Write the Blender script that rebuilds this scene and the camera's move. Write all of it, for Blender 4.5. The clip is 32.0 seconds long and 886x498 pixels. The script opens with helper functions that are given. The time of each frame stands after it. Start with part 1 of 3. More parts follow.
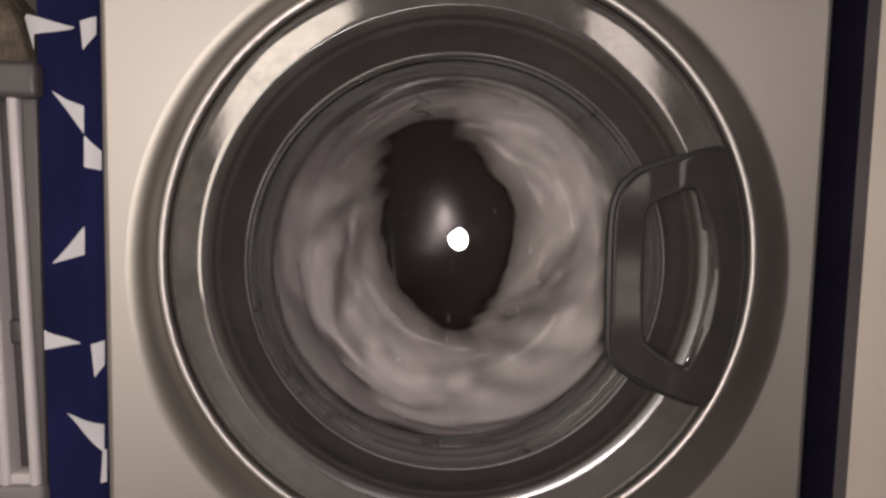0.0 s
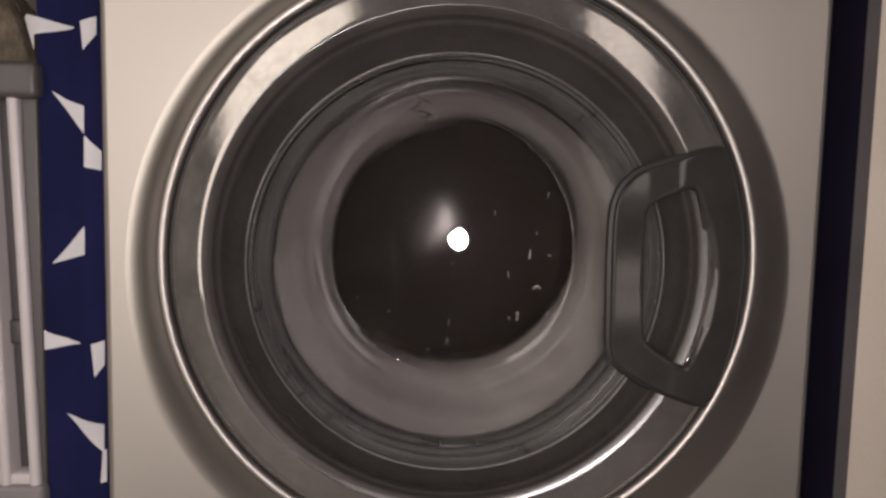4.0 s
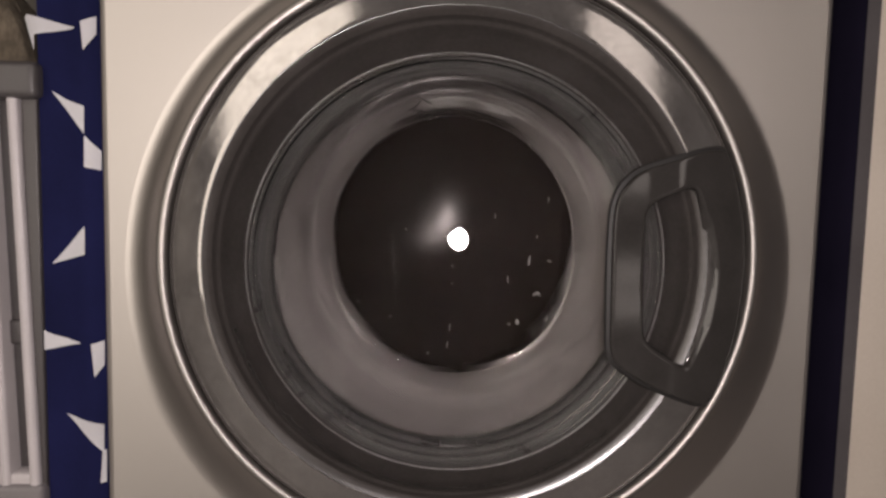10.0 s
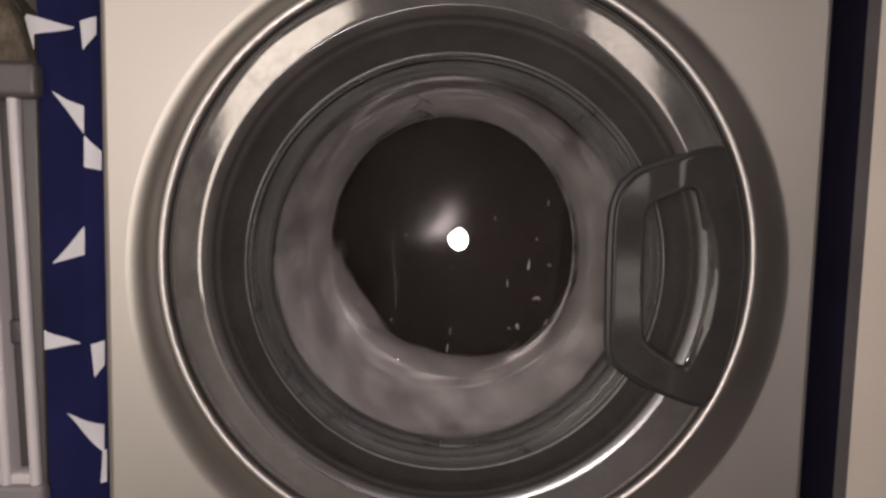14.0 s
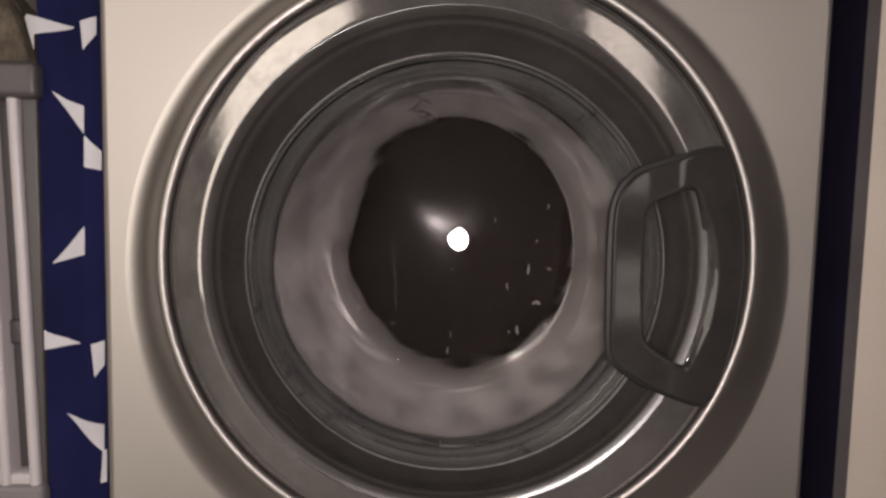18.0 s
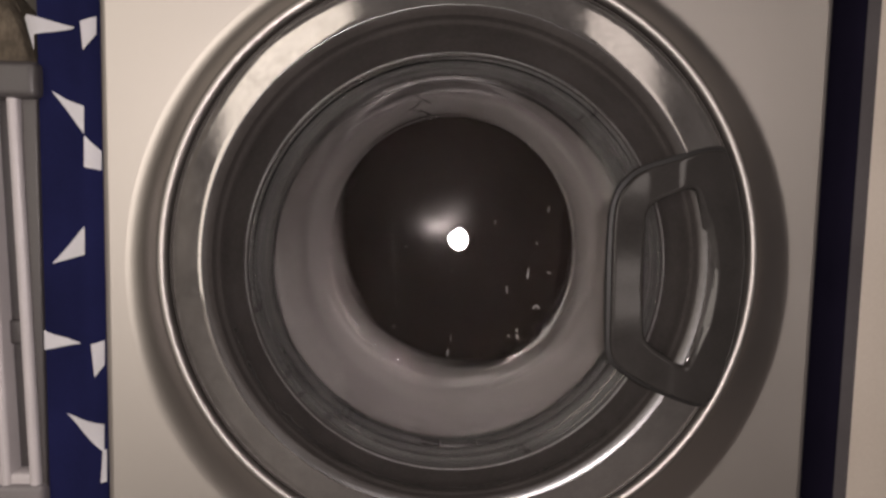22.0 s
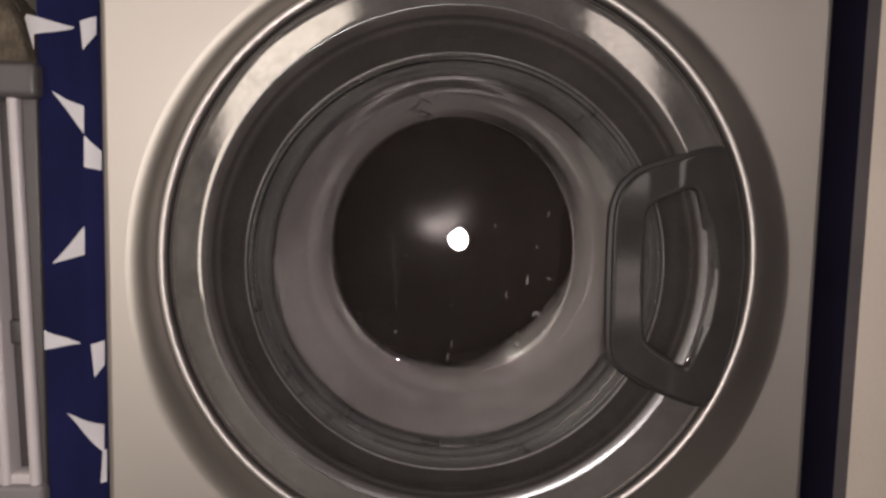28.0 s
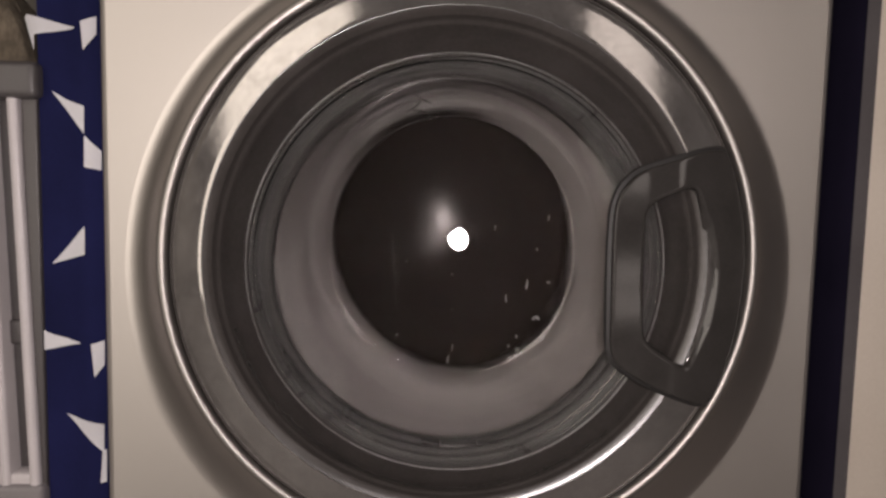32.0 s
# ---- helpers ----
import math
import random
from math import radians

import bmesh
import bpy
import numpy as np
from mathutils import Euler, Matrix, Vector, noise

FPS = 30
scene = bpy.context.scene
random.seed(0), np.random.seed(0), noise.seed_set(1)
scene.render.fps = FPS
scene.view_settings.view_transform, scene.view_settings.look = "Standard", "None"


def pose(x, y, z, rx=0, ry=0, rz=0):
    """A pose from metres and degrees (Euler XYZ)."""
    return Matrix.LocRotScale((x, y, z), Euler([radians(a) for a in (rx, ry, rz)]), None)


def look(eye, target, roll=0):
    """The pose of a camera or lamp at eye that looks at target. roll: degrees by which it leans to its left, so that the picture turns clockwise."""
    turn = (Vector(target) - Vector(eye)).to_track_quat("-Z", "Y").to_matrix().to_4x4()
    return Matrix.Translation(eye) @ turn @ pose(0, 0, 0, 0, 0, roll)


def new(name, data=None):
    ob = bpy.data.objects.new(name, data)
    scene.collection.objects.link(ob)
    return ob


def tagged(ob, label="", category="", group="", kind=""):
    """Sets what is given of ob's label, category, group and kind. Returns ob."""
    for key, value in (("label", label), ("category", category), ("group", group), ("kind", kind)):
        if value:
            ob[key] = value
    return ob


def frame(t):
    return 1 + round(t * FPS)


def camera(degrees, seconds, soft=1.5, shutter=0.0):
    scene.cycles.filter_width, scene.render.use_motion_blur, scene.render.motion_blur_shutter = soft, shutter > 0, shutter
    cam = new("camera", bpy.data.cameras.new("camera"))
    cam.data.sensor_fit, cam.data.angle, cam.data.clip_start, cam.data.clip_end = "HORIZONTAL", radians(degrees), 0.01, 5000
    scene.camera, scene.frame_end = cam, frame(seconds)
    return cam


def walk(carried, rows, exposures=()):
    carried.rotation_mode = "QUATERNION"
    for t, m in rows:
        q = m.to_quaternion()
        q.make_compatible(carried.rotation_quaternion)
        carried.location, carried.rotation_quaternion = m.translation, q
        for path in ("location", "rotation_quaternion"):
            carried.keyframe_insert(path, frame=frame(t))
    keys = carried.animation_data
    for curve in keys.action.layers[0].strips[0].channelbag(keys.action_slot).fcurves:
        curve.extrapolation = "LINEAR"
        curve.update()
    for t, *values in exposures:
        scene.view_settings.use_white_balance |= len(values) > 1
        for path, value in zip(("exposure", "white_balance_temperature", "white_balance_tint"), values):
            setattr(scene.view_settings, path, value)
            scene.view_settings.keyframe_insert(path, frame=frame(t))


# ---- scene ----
# ---- camera ----
cam = camera(62.0, 32.0, soft=2.8, shutter=0.55)
EYE = (-0.0540, -0.6080, 0.5323)
VIEW = look(EYE, (-0.00190, 0.38650, 0.44164), 1.24)
walk(cam, [(0.0, VIEW), (32.0, VIEW)], exposures=[(0.0, 0.35), (32.0, 0.35)])

# ---- light ----
world = bpy.data.worlds.new("world")
scene.world = world
world.use_nodes = True
world.node_tree.nodes["Background"].inputs[0].default_value = (0.9, 0.8, 0.7, 1)
world.node_tree.nodes["Background"].inputs[1].default_value = 0.02


def area_lamp(name, eye, target, size, watts, colour, shape="DISK"):
    data = bpy.data.lights.new(name, "AREA")
    data.shape, data.size, data.energy, data.color = shape, size, watts, colour
    ob = new(name, data)
    ob.matrix_world = look(eye, target)
    return ob


# the torch beside the lens, seen again as the round glint in the door glass, and a bright area out of view on the left,
# inferred from reflections and built as a doorway
area_lamp("torch_light", (-0.040, -0.606, 0.535), (-0.01, 0.2, 0.455), 0.031, 2.35, (1.0, 0.885, 0.875))
doorway_light = area_lamp("doorway_light", (-1.05, -1.72, 1.02), (-0.92, 0.0, 0.95), 0.88, 12.6, (1.0, 0.887, 0.785), "RECTANGLE")
doorway_light.data.size_y = 1.95
# light of an unseen opening added on the right, where reflections show something bright
right_opening_light = area_lamp("right_opening_light", (1.09, -1.72, 0.980), (0.92, 0.0, 0.8), 0.40, 3.4, (1.0, 0.87, 0.80), "RECTANGLE")
right_opening_light.data.size_y = 1.82


# ---- materials ----
def material(name, base, rough=0.5, metal=0.0, **inputs):
    m = bpy.data.materials.new(name)
    m.use_nodes = True
    b = m.node_tree.nodes["Principled BSDF"]
    b.inputs["Base Color"].default_value = (*base, 1)
    b.inputs["Roughness"].default_value = rough
    b.inputs["Metallic"].default_value = metal
    for key, value in inputs.items():
        b.inputs[key.replace("_", " ")].default_value = value
    return m


def add(m, kind, **values):
    n = m.node_tree.nodes.new(kind)
    for key, value in values.items():
        n.inputs[key.replace("_", " ")].default_value = value
    return n


def link(m, a, b):
    m.node_tree.links.new(a, b)


def grain(m, scale, depth, low=None, high=None, rough=None, stains=6.0, stretch=(1, 1, 1)):
    """Fine relief, and colour and gloss that vary with stains and grain."""
    b = m.node_tree.nodes["Principled BSDF"]
    place = add(m, "ShaderNodeTexCoord")
    turn = add(m, "ShaderNodeMapping", Scale=stretch)
    link(m, place.outputs["Object"], turn.inputs["Vector"])
    fine = add(m, "ShaderNodeTexNoise", Scale=scale, Detail=4.0)
    wide = add(m, "ShaderNodeTexNoise", Scale=stains, Detail=5.0, Roughness=0.6)
    link(m, turn.outputs[0], fine.inputs["Vector"])
    link(m, place.outputs["Object"], wide.inputs["Vector"])
    if depth:
        bump = add(m, "ShaderNodeBump", Strength=0.6, Distance=depth)
        link(m, fine.outputs[0], bump.inputs["Height"])
        link(m, bump.outputs[0], b.inputs["Normal"])
    blend = add(m, "ShaderNodeMath")
    blend.operation = "MULTIPLY_ADD"
    blend.inputs[1].default_value = 0.35
    link(m, fine.outputs[0], blend.inputs[0])
    part_wide = add(m, "ShaderNodeMath")
    part_wide.operation = "MULTIPLY"
    part_wide.inputs[1].default_value = 0.65
    link(m, wide.outputs[0], part_wide.inputs[0])
    link(m, part_wide.outputs[0], blend.inputs[2])
    if low:
        ramp = m.node_tree.nodes.new("ShaderNodeValToRGB")
        ramp.color_ramp.elements[0].position, ramp.color_ramp.elements[1].position = 0.35, 0.65
        ramp.color_ramp.elements[0].color = (*low, 1)
        ramp.color_ramp.elements[1].color = (*high, 1)
        link(m, blend.outputs[0], ramp.inputs[0])
        link(m, ramp.outputs[0], b.inputs["Base Color"])
    if rough:
        r = add(m, "ShaderNodeMapRange", From_Min=0.35, From_Max=0.65, To_Min=rough[0], To_Max=rough[1])
        link(m, blend.outputs[0], r.inputs[0])
        link(m, r.outputs[0], b.inputs["Roughness"])
    return m


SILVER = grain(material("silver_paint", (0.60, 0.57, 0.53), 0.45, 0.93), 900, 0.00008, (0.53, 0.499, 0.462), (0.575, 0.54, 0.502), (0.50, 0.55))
# copy of the silver front, made more metallic to keep the surround in shade
BEZEL = grain(material("shaded_silver_bezel", (0.37, 0.345, 0.318), 0.4, 0.99), 700, 0.00003, (0.53, 0.50, 0.475), (0.58, 0.548, 0.52), (0.36, 0.42))
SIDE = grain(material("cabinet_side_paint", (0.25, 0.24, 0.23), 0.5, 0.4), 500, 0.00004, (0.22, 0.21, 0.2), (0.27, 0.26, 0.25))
CHROME = grain(material("satin_chrome", (0.62, 0.59, 0.56), 0.34, 1.0), 300, 0.0, (0.38, 0.36, 0.34), (0.43, 0.41, 0.385), (0.44, 0.5))
DOOR = grain(material("door_ring_plastic", (0.26, 0.25, 0.24), 0.22, 0.8), 260, 0.00003, (0.28, 0.266, 0.254), (0.37, 0.352, 0.338), (0.06, 0.15), 45.0)
SLOPE = grain(material("door_slope_plastic", (0.03, 0.028, 0.027), 0.2), 260, 0.00002, (0.035, 0.0312, 0.029), (0.048, 0.043, 0.040), (0.18, 0.27), 20.0)
GRIP = grain(material("handle_plastic", (0.05, 0.048, 0.046), 0.3, 0.0, Specular_IOR_Level=0.55), 700, 0.00003, (0.027, 0.025, 0.0235), (0.039, 0.036, 0.034), (0.07, 0.11), 30.0)
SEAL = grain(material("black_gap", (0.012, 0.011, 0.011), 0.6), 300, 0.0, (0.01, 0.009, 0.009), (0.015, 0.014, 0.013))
RUBBER = grain(material("grey_rubber", (0.05, 0.05, 0.049), 0.35), 200, 0.0001, (0.036, 0.034, 0.033), (0.060, 0.057, 0.055), (0.26, 0.40), 15.0)
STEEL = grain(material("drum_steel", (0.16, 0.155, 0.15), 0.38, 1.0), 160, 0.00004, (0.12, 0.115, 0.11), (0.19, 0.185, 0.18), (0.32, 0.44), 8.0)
# steel of the drum back, coloured near black for the dark inside the drum
BACK = grain(material("shaded_steel", (0.02, 0.018, 0.017), 0.18, 0.05, Specular_IOR_Level=0.036), 60, 0.00005, (0.0150, 0.0114, 0.0102), (0.0224, 0.0170, 0.0151), (0.115, 0.165), 14.0)
CLOTH = grain(material("wet_white_cloth", (0.26, 0.25, 0.25), 0.8), 420, 0.0006, (0.272, 0.245, 0.238), (0.426, 0.383, 0.371), (0.55, 0.85), 17.0)


def vary(m, low, high):
    """Each piece a little lighter or darker than the next."""
    b = m.node_tree.nodes["Principled BSDF"]
    source = b.inputs["Base Color"].links[0].from_socket
    info = add(m, "ShaderNodeObjectInfo")
    span = add(m, "ShaderNodeMapRange", To_Min=low, To_Max=high)
    link(m, info.outputs["Random"], span.inputs[0])
    mix = m.node_tree.nodes.new("ShaderNodeVectorMath")
    mix.operation = "SCALE"
    link(m, source, mix.inputs[0])
    link(m, span.outputs[0], mix.inputs["Scale"])
    link(m, mix.outputs[0], b.inputs["Base Color"])


vary(CLOTH, 0.58, 0.68)
# paler than CLOTH: glints on the wet load are put into this colour
SHEEN = grain(material("wet_glint_cloth", (0.88, 0.86, 0.84), 0.25, 0.3), 300, 0.0003, (0.62, 0.60, 0.58), (0.76, 0.74, 0.715), (0.18, 0.30), 20.0)
GLASS = material("door_glass", (0.86, 0.865, 0.86), 0.0, 0.0, Transmission_Weight=1.0, IOR=1.45)
FILM = material("water_film", (0.93, 0.92, 0.91), 0.05, 0.0, Transmission_Weight=1.0, IOR=1.33)
WATER = grain(material("water_drop", (0.4, 0.39, 0.38), 0.15, 0.0, Transmission_Weight=0.6, IOR=1.33), 200, 0.0, (0.46, 0.45, 0.44), (0.56, 0.55, 0.54))
DARK_CLOTH = grain(material("dark_cloth", (0.03, 0.026, 0.028), 0.9, 0.0, Specular_IOR_Level=0.1), 900, 0.0003, (0.060, 0.055, 0.057), (0.085, 0.078, 0.080), (0.85, 0.95), 10.0)
# lighter copy of the grey plastic: the ribs' highlights are put into the colour
HIGHLIGHT_PLASTIC = grain(material("highlight_grey_plastic", (0.5, 0.48, 0.475), 0.35), 500, 0.00005, (0.52, 0.487, 0.49), (0.60, 0.562, 0.566), (0.3, 0.42), 9.0)
# darker copy of NAVY: the shade in the gap is put into the colour
SHADED_NAVY = grain(material("shaded_navy_cloth", (0.0015, 0.0012, 0.006), 0.9, 0.0, Specular_IOR_Level=0.05), 900, 0.0003, (0.005, 0.0042, 0.010), (0.008, 0.0066, 0.015), (0.85, 0.95), 10.0)
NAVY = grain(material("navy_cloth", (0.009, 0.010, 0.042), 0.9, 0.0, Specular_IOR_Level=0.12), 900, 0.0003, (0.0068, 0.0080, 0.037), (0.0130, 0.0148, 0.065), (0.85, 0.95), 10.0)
WHITE_PRINT = grain(material("white_print", (0.62, 0.61, 0.63), 0.9), 900, 0.0003, (0.56, 0.55, 0.57), (0.66, 0.65, 0.67), (0.85, 0.95), 12.0)
GREY_PLASTIC = grain(material("grey_plastic", (0.17, 0.165, 0.165), 0.35), 500, 0.00005, (0.066, 0.059, 0.059), (0.088, 0.080, 0.080), (0.35, 0.5), 9.0)
MID_PLASTIC = grain(material("mid_grey_plastic", (0.2, 0.19, 0.19), 0.4), 500, 0.00005, (0.19, 0.175, 0.178), (0.24, 0.221, 0.225), (0.35, 0.5), 9.0)
TOWEL = grain(material("brown_terry", (0.11, 0.085, 0.058), 0.95), 300, 0.0028, (0.055, 0.043, 0.030), (0.165, 0.135, 0.098), (0.9, 1.0), 90.0, (1, 1, 0.35))
BEIGE = grain(material("beige_paint", (0.55, 0.49, 0.42), 0.5), 300, 0.0001, (0.52, 0.46, 0.39), (0.58, 0.52, 0.45), (0.42, 0.58), 5.0)
PLASTER = grain(material("room_paint", (0.24, 0.22, 0.195), 0.8), 80, 0.0004, (0.155, 0.14, 0.125), (0.20, 0.185, 0.163), (0.75, 0.9), 2.0)
TILE = grain(material("floor_tile", (0.48, 0.44, 0.39), 0.35), 40, 0.0002, (0.165, 0.15, 0.14), (0.225, 0.207, 0.195), (0.3, 0.5), 3.0)
DARK_WALL = grain(material("dark_reflection_wall", (0.06, 0.045, 0.035), 0.5), 30, 0.0004, (0.035, 0.026, 0.02), (0.075, 0.056, 0.043), (0.45, 0.6), 3.0, (1, 1, 0.08))


# ---- mesh helpers ----
def mesh_object(name, verts, faces, mat, parent=None, label="", smooth=True):
    me = bpy.data.meshes.new(name)
    me.from_pydata([tuple(v) for v in verts], [], faces)
    me.validate()
    me.update()
    if smooth:
        me.polygons.foreach_set("use_smooth", [True] * len(me.polygons))
    me.materials.append(mat)
    ob = new(name, me)
    if parent:
        ob.parent = parent
    if label:
        ob["label"] = label
    return ob


def part(name, bm, mat, parent=None, label="", smooth=False):
    """Links a bmesh as one mesh object under a thing or a part."""
    me = bpy.data.meshes.new(name)
    bm.to_mesh(me)
    bm.free()
    if smooth:
        me.polygons.foreach_set("use_smooth", [True] * len(me.polygons))
    me.materials.append(mat)
    ob = new(name, me)
    if parent:
        ob.parent = parent
    if label:
        ob["label"] = label
    return ob


def box(x0, x1, y0, y1, z0, z1, bevel=0.0, steps=2):
    bm = bmesh.new()
    bmesh.ops.create_cube(bm, size=1.0)
    for v in bm.verts:
        v.co = Vector((x0 + (v.co.x + 0.5) * (x1 - x0), y0 + (v.co.y + 0.5) * (y1 - y0), z0 + (v.co.z + 0.5) * (z1 - z0)))
    if bevel:
        bmesh.ops.bevel(bm, geom=bm.edges[:], offset=bevel, segments=steps, profile=0.6, affect="EDGES")
    return bm


def empty(name, at=(0, 0, 0)):
    ob = new(name)
    ob.empty_display_size = 0.05
    ob.location = at
    return ob


def loft(rings, seg=192, cap_end=False, closed=False, shift=None):
    """Rings of (x, z, radius, y) joined into a surface; shift moves a point in depth."""
    verts, faces = [], []
    for x, z, r, y in rings:
        for k in range(seg):
            a = 2 * math.pi * k / seg
            px, pz = x + r * math.cos(a), z + r * math.sin(a)
            verts.append((px, y + (shift(px, pz, y) if shift else 0.0), pz))
    n = len(rings)
    for i in range(n if closed else n - 1):
        j = (i + 1) % n
        for k in range(seg):
            q = (k + 1) % seg
            faces.append((i * seg + k, j * seg + k, j * seg + q, i * seg + q))
    if cap_end:
        faces.append(tuple((n - 1) * seg + k for k in range(seg)))
    return verts, faces


# ---- room ----
def wall(name, x0, x1, y0, y1, z0, z1, mat, label):
    return tagged(part(name, box(x0, x1, y0, y1, z0, z1), mat), label, kind="structure")


wall("floor", -1.75, 1.85, -1.8, 0.8, -0.1, 0.0, TILE, "dull brown tiled bathroom floor")
wall("ceiling", -1.75, 1.85, -1.8, 0.8, 2.42, 2.52, PLASTER, "plain light ceiling")
wall("wall_north", -1.75, 1.85, 0.7, 0.8, 0.0, 2.42, PLASTER, "plain painted wall behind the washing machine")
wall("wall_south", -0.60, 0.85, -1.8, -1.7, 0.0, 2.42, PLASTER, "plain painted wall")
wall("wall_south_pier", 1.33, 1.85, -1.8, -1.7, 0.0, 2.42, PLASTER, "plain painted wall beside the added opening on the right")
wall("wall_south_sill", 0.85, 1.33, -1.8, -1.7, 0.0, 0.05, PLASTER, "low step under the added opening on the right")
wall("wall_south_head", 0.85, 1.33, -1.8, -1.7, 1.93, 2.42, PLASTER, "plain painted wall over the added opening on the right")
wall("wall_south_jamb", -1.75, -1.50, -1.8, -1.7, 0.0, 2.42, PLASTER, "plain painted wall beside the doorway")
wall("wall_south_lintel", -1.50, -0.60, -1.8, -1.7, 2.02, 2.42, PLASTER, "plain painted wall over the doorway")
wall("wall_west", -1.75, -1.65, -1.7, 0.7, 0.0, 2.42, PLASTER, "plain painted wall")
# unseen wall, made dark so that the metal on the right reflects darkness
wall("wall_east", 1.75, 1.85, -1.7, 0.7, 0.0, 2.42, DARK_WALL, "unseen dark wall added to darken the reflections on the right")
# unseen frame, its bars placed to break up the bright reflection in the handle
right_frame = tagged(empty("opening_frame", (1.09, -1.70, 0.05)), "unseen frame added round the bright opening on the right", kind="structure")
for x0, x1, z0, z1 in ((-0.24, 0.24, 0.0, 0.02), (-0.24, 0.24, 1.83, 1.88), (-0.24, -0.20, 0.02, 1.83), (0.20, 0.24, 0.02, 1.83), (-0.20, 0.20, 0.135, 0.155), (-0.20, 0.20, 0.240, 0.460), (-0.20, 0.20, 1.45, 1.49)):
    part("frame_bar", box(x0, x1, 0.0, 0.02, z0, z1, 0.002), PLASTER, right_frame)

# ---- washing machine ----
CX, CZ = -0.0074, 0.4668     # door axis at the front
GX, GZ = -0.0090, 0.4613    # rim of the glass
BX, BZ = -0.0061, 0.4617    # end of the glass bowl
DX, DZ = 0.0045, 0.4670    # drum axis

machine = tagged(empty("washing_machine", (0, 0.0, 0)), "silver front-loading washing machine with a large grey round door, spinning", "washing machine")


def swell(bends):
    """Rounded rise of the front towards the door, from the tilt at some radii."""
    pts, y = [(0.2790, 0.0)], 0.0
    for i in range(1, 41):
        r = 0.2790 - 0.0010 * i
        y -= 0.0010 * math.tan(math.radians(float(np.interp(r, [b[0] for b in bends], [b[1] for b in bends]))))
        pts.append((r, y))
    k = -0.0230 / y
    return [(r, d * k) for r, d in pts]


# a soft foot above the door and towards the curtain, a firmer one below and towards the handle
SWELL = swell([(0.239, 52), (0.244, 45), (0.250, 37), (0.256, 28), (0.262, 19), (0.268, 11), (0.2735, 4), (0.279, 0)])
FIRM = swell([(0.239, 44), (0.250, 42), (0.262, 40), (0.270, 33), (0.2745, 15), (0.279, 0)])


FOOT_X, FOOT_Z = 0.10, -0.30      # how far the foot of the swell lies off the axis of the door


def firmer(x, z, y):
    r0, c = math.hypot(x - CX, z - CZ), (x - CX) / math.hypot(x - CX, z - CZ)
    s = (z - CZ) / r0
    r = min(0.279, max(0.239, r0 - (FOOT_X * c + FOOT_Z * s) * (r0 - 0.239)))
    share = min(1.0, max(0.0, 0.55 + 0.6 * c - 0.5 * s))
    if y > 0.001 or r0 < 0.2391:
        return 0.0
    radii = [p[0] for p in reversed(SWELL)]
    return share * float(np.interp(r, radii, [q[1] - p[1] for p, q in zip(reversed(SWELL), reversed(FIRM))]))


def front_panel():
    """Front sheet with rounded side edges and a round dished opening for the door."""
    seg, half, low, high = 192, 0.2985, 0.06, 0.845
    rings = [p for p in SWELL if p[0] > 0.2765]
    verts, faces = loft([(CX + FOOT_X * (r - 0.239), CZ + FOOT_Z * (r - 0.239), r, y) for r, y in rings], seg, shift=firmer)
    base = len(verts)
    edge = []
    for k in range(seg):
        a = 2 * math.pi * k / seg
        c, s = math.cos(a), math.sin(a)
        t = min(((half - 0.006 - CX) / c if c > 0 else (-half + 0.006 - CX) / c) if abs(c) > 1e-6 else 9, ((high - CZ) / s if s > 0 else (low - CZ) / s) if abs(s) > 1e-6 else 9)
        edge.append((CX + t * c, CZ + t * s))
    corners = [(half - 0.006, high), (-half + 0.006, high), (-half + 0.006, low), (half - 0.006, low)]
    for cx_, cz_ in corners:
        k = min(range(seg), key=lambda i: (edge[i][0] - cx_) ** 2 + (edge[i][1] - cz_) ** 2)
        edge[k] = (cx_, cz_)
    verts += [(x, 0.0, z) for x, z in edge]
    for k in range(seg):
        q = (k + 1) % seg
        faces.append((base + k, k, q, base + q))
    return mesh_object("front_panel", verts, faces, SILVER, machine, "silver metallic painted front sheet")


front_panel()
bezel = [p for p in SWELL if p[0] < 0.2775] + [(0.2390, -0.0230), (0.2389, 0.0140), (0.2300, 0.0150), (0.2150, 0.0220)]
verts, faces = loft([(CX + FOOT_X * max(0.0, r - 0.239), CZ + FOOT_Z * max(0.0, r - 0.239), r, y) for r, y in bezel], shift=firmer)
mesh_object("door_surround", verts, faces, BEZEL, machine, "silver metal surround raised round the door, in a shaded copy of the front finish")
for side in (-1, 1):
    verts, faces = [], []
    bend = [(0.2925, 0.0), (0.2950, 0.0006), (0.2970, 0.0022), (0.2982, 0.0046), (0.2985, 0.0080), (0.2985, 0.020)]
    for x, y in bend:
        verts += [(side * x, y, 0.06), (side * x, y, 0.845)]
    for i in range(len(bend) - 1):
        faces.append((2 * i, 2 * i + 1, 2 * i + 3, 2 * i + 2))
    mesh_object("front_edge", verts, faces, SILVER, machine)
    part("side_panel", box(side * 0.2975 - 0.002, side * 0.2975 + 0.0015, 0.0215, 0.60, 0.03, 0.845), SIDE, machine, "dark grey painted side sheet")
part("top_panel", box(-0.2985, 0.2985, 0.0, 0.60, 0.845, 0.865, 0.004), SILVER, machine)
part("plinth", box(-0.2925, 0.2925, 0.012, 0.04, 0.02, 0.058, 0.002), SIDE, machine)
part("back_panel", box(-0.295, 0.295, 0.58, 0.60, 0.03, 0.845), SIDE, machine)
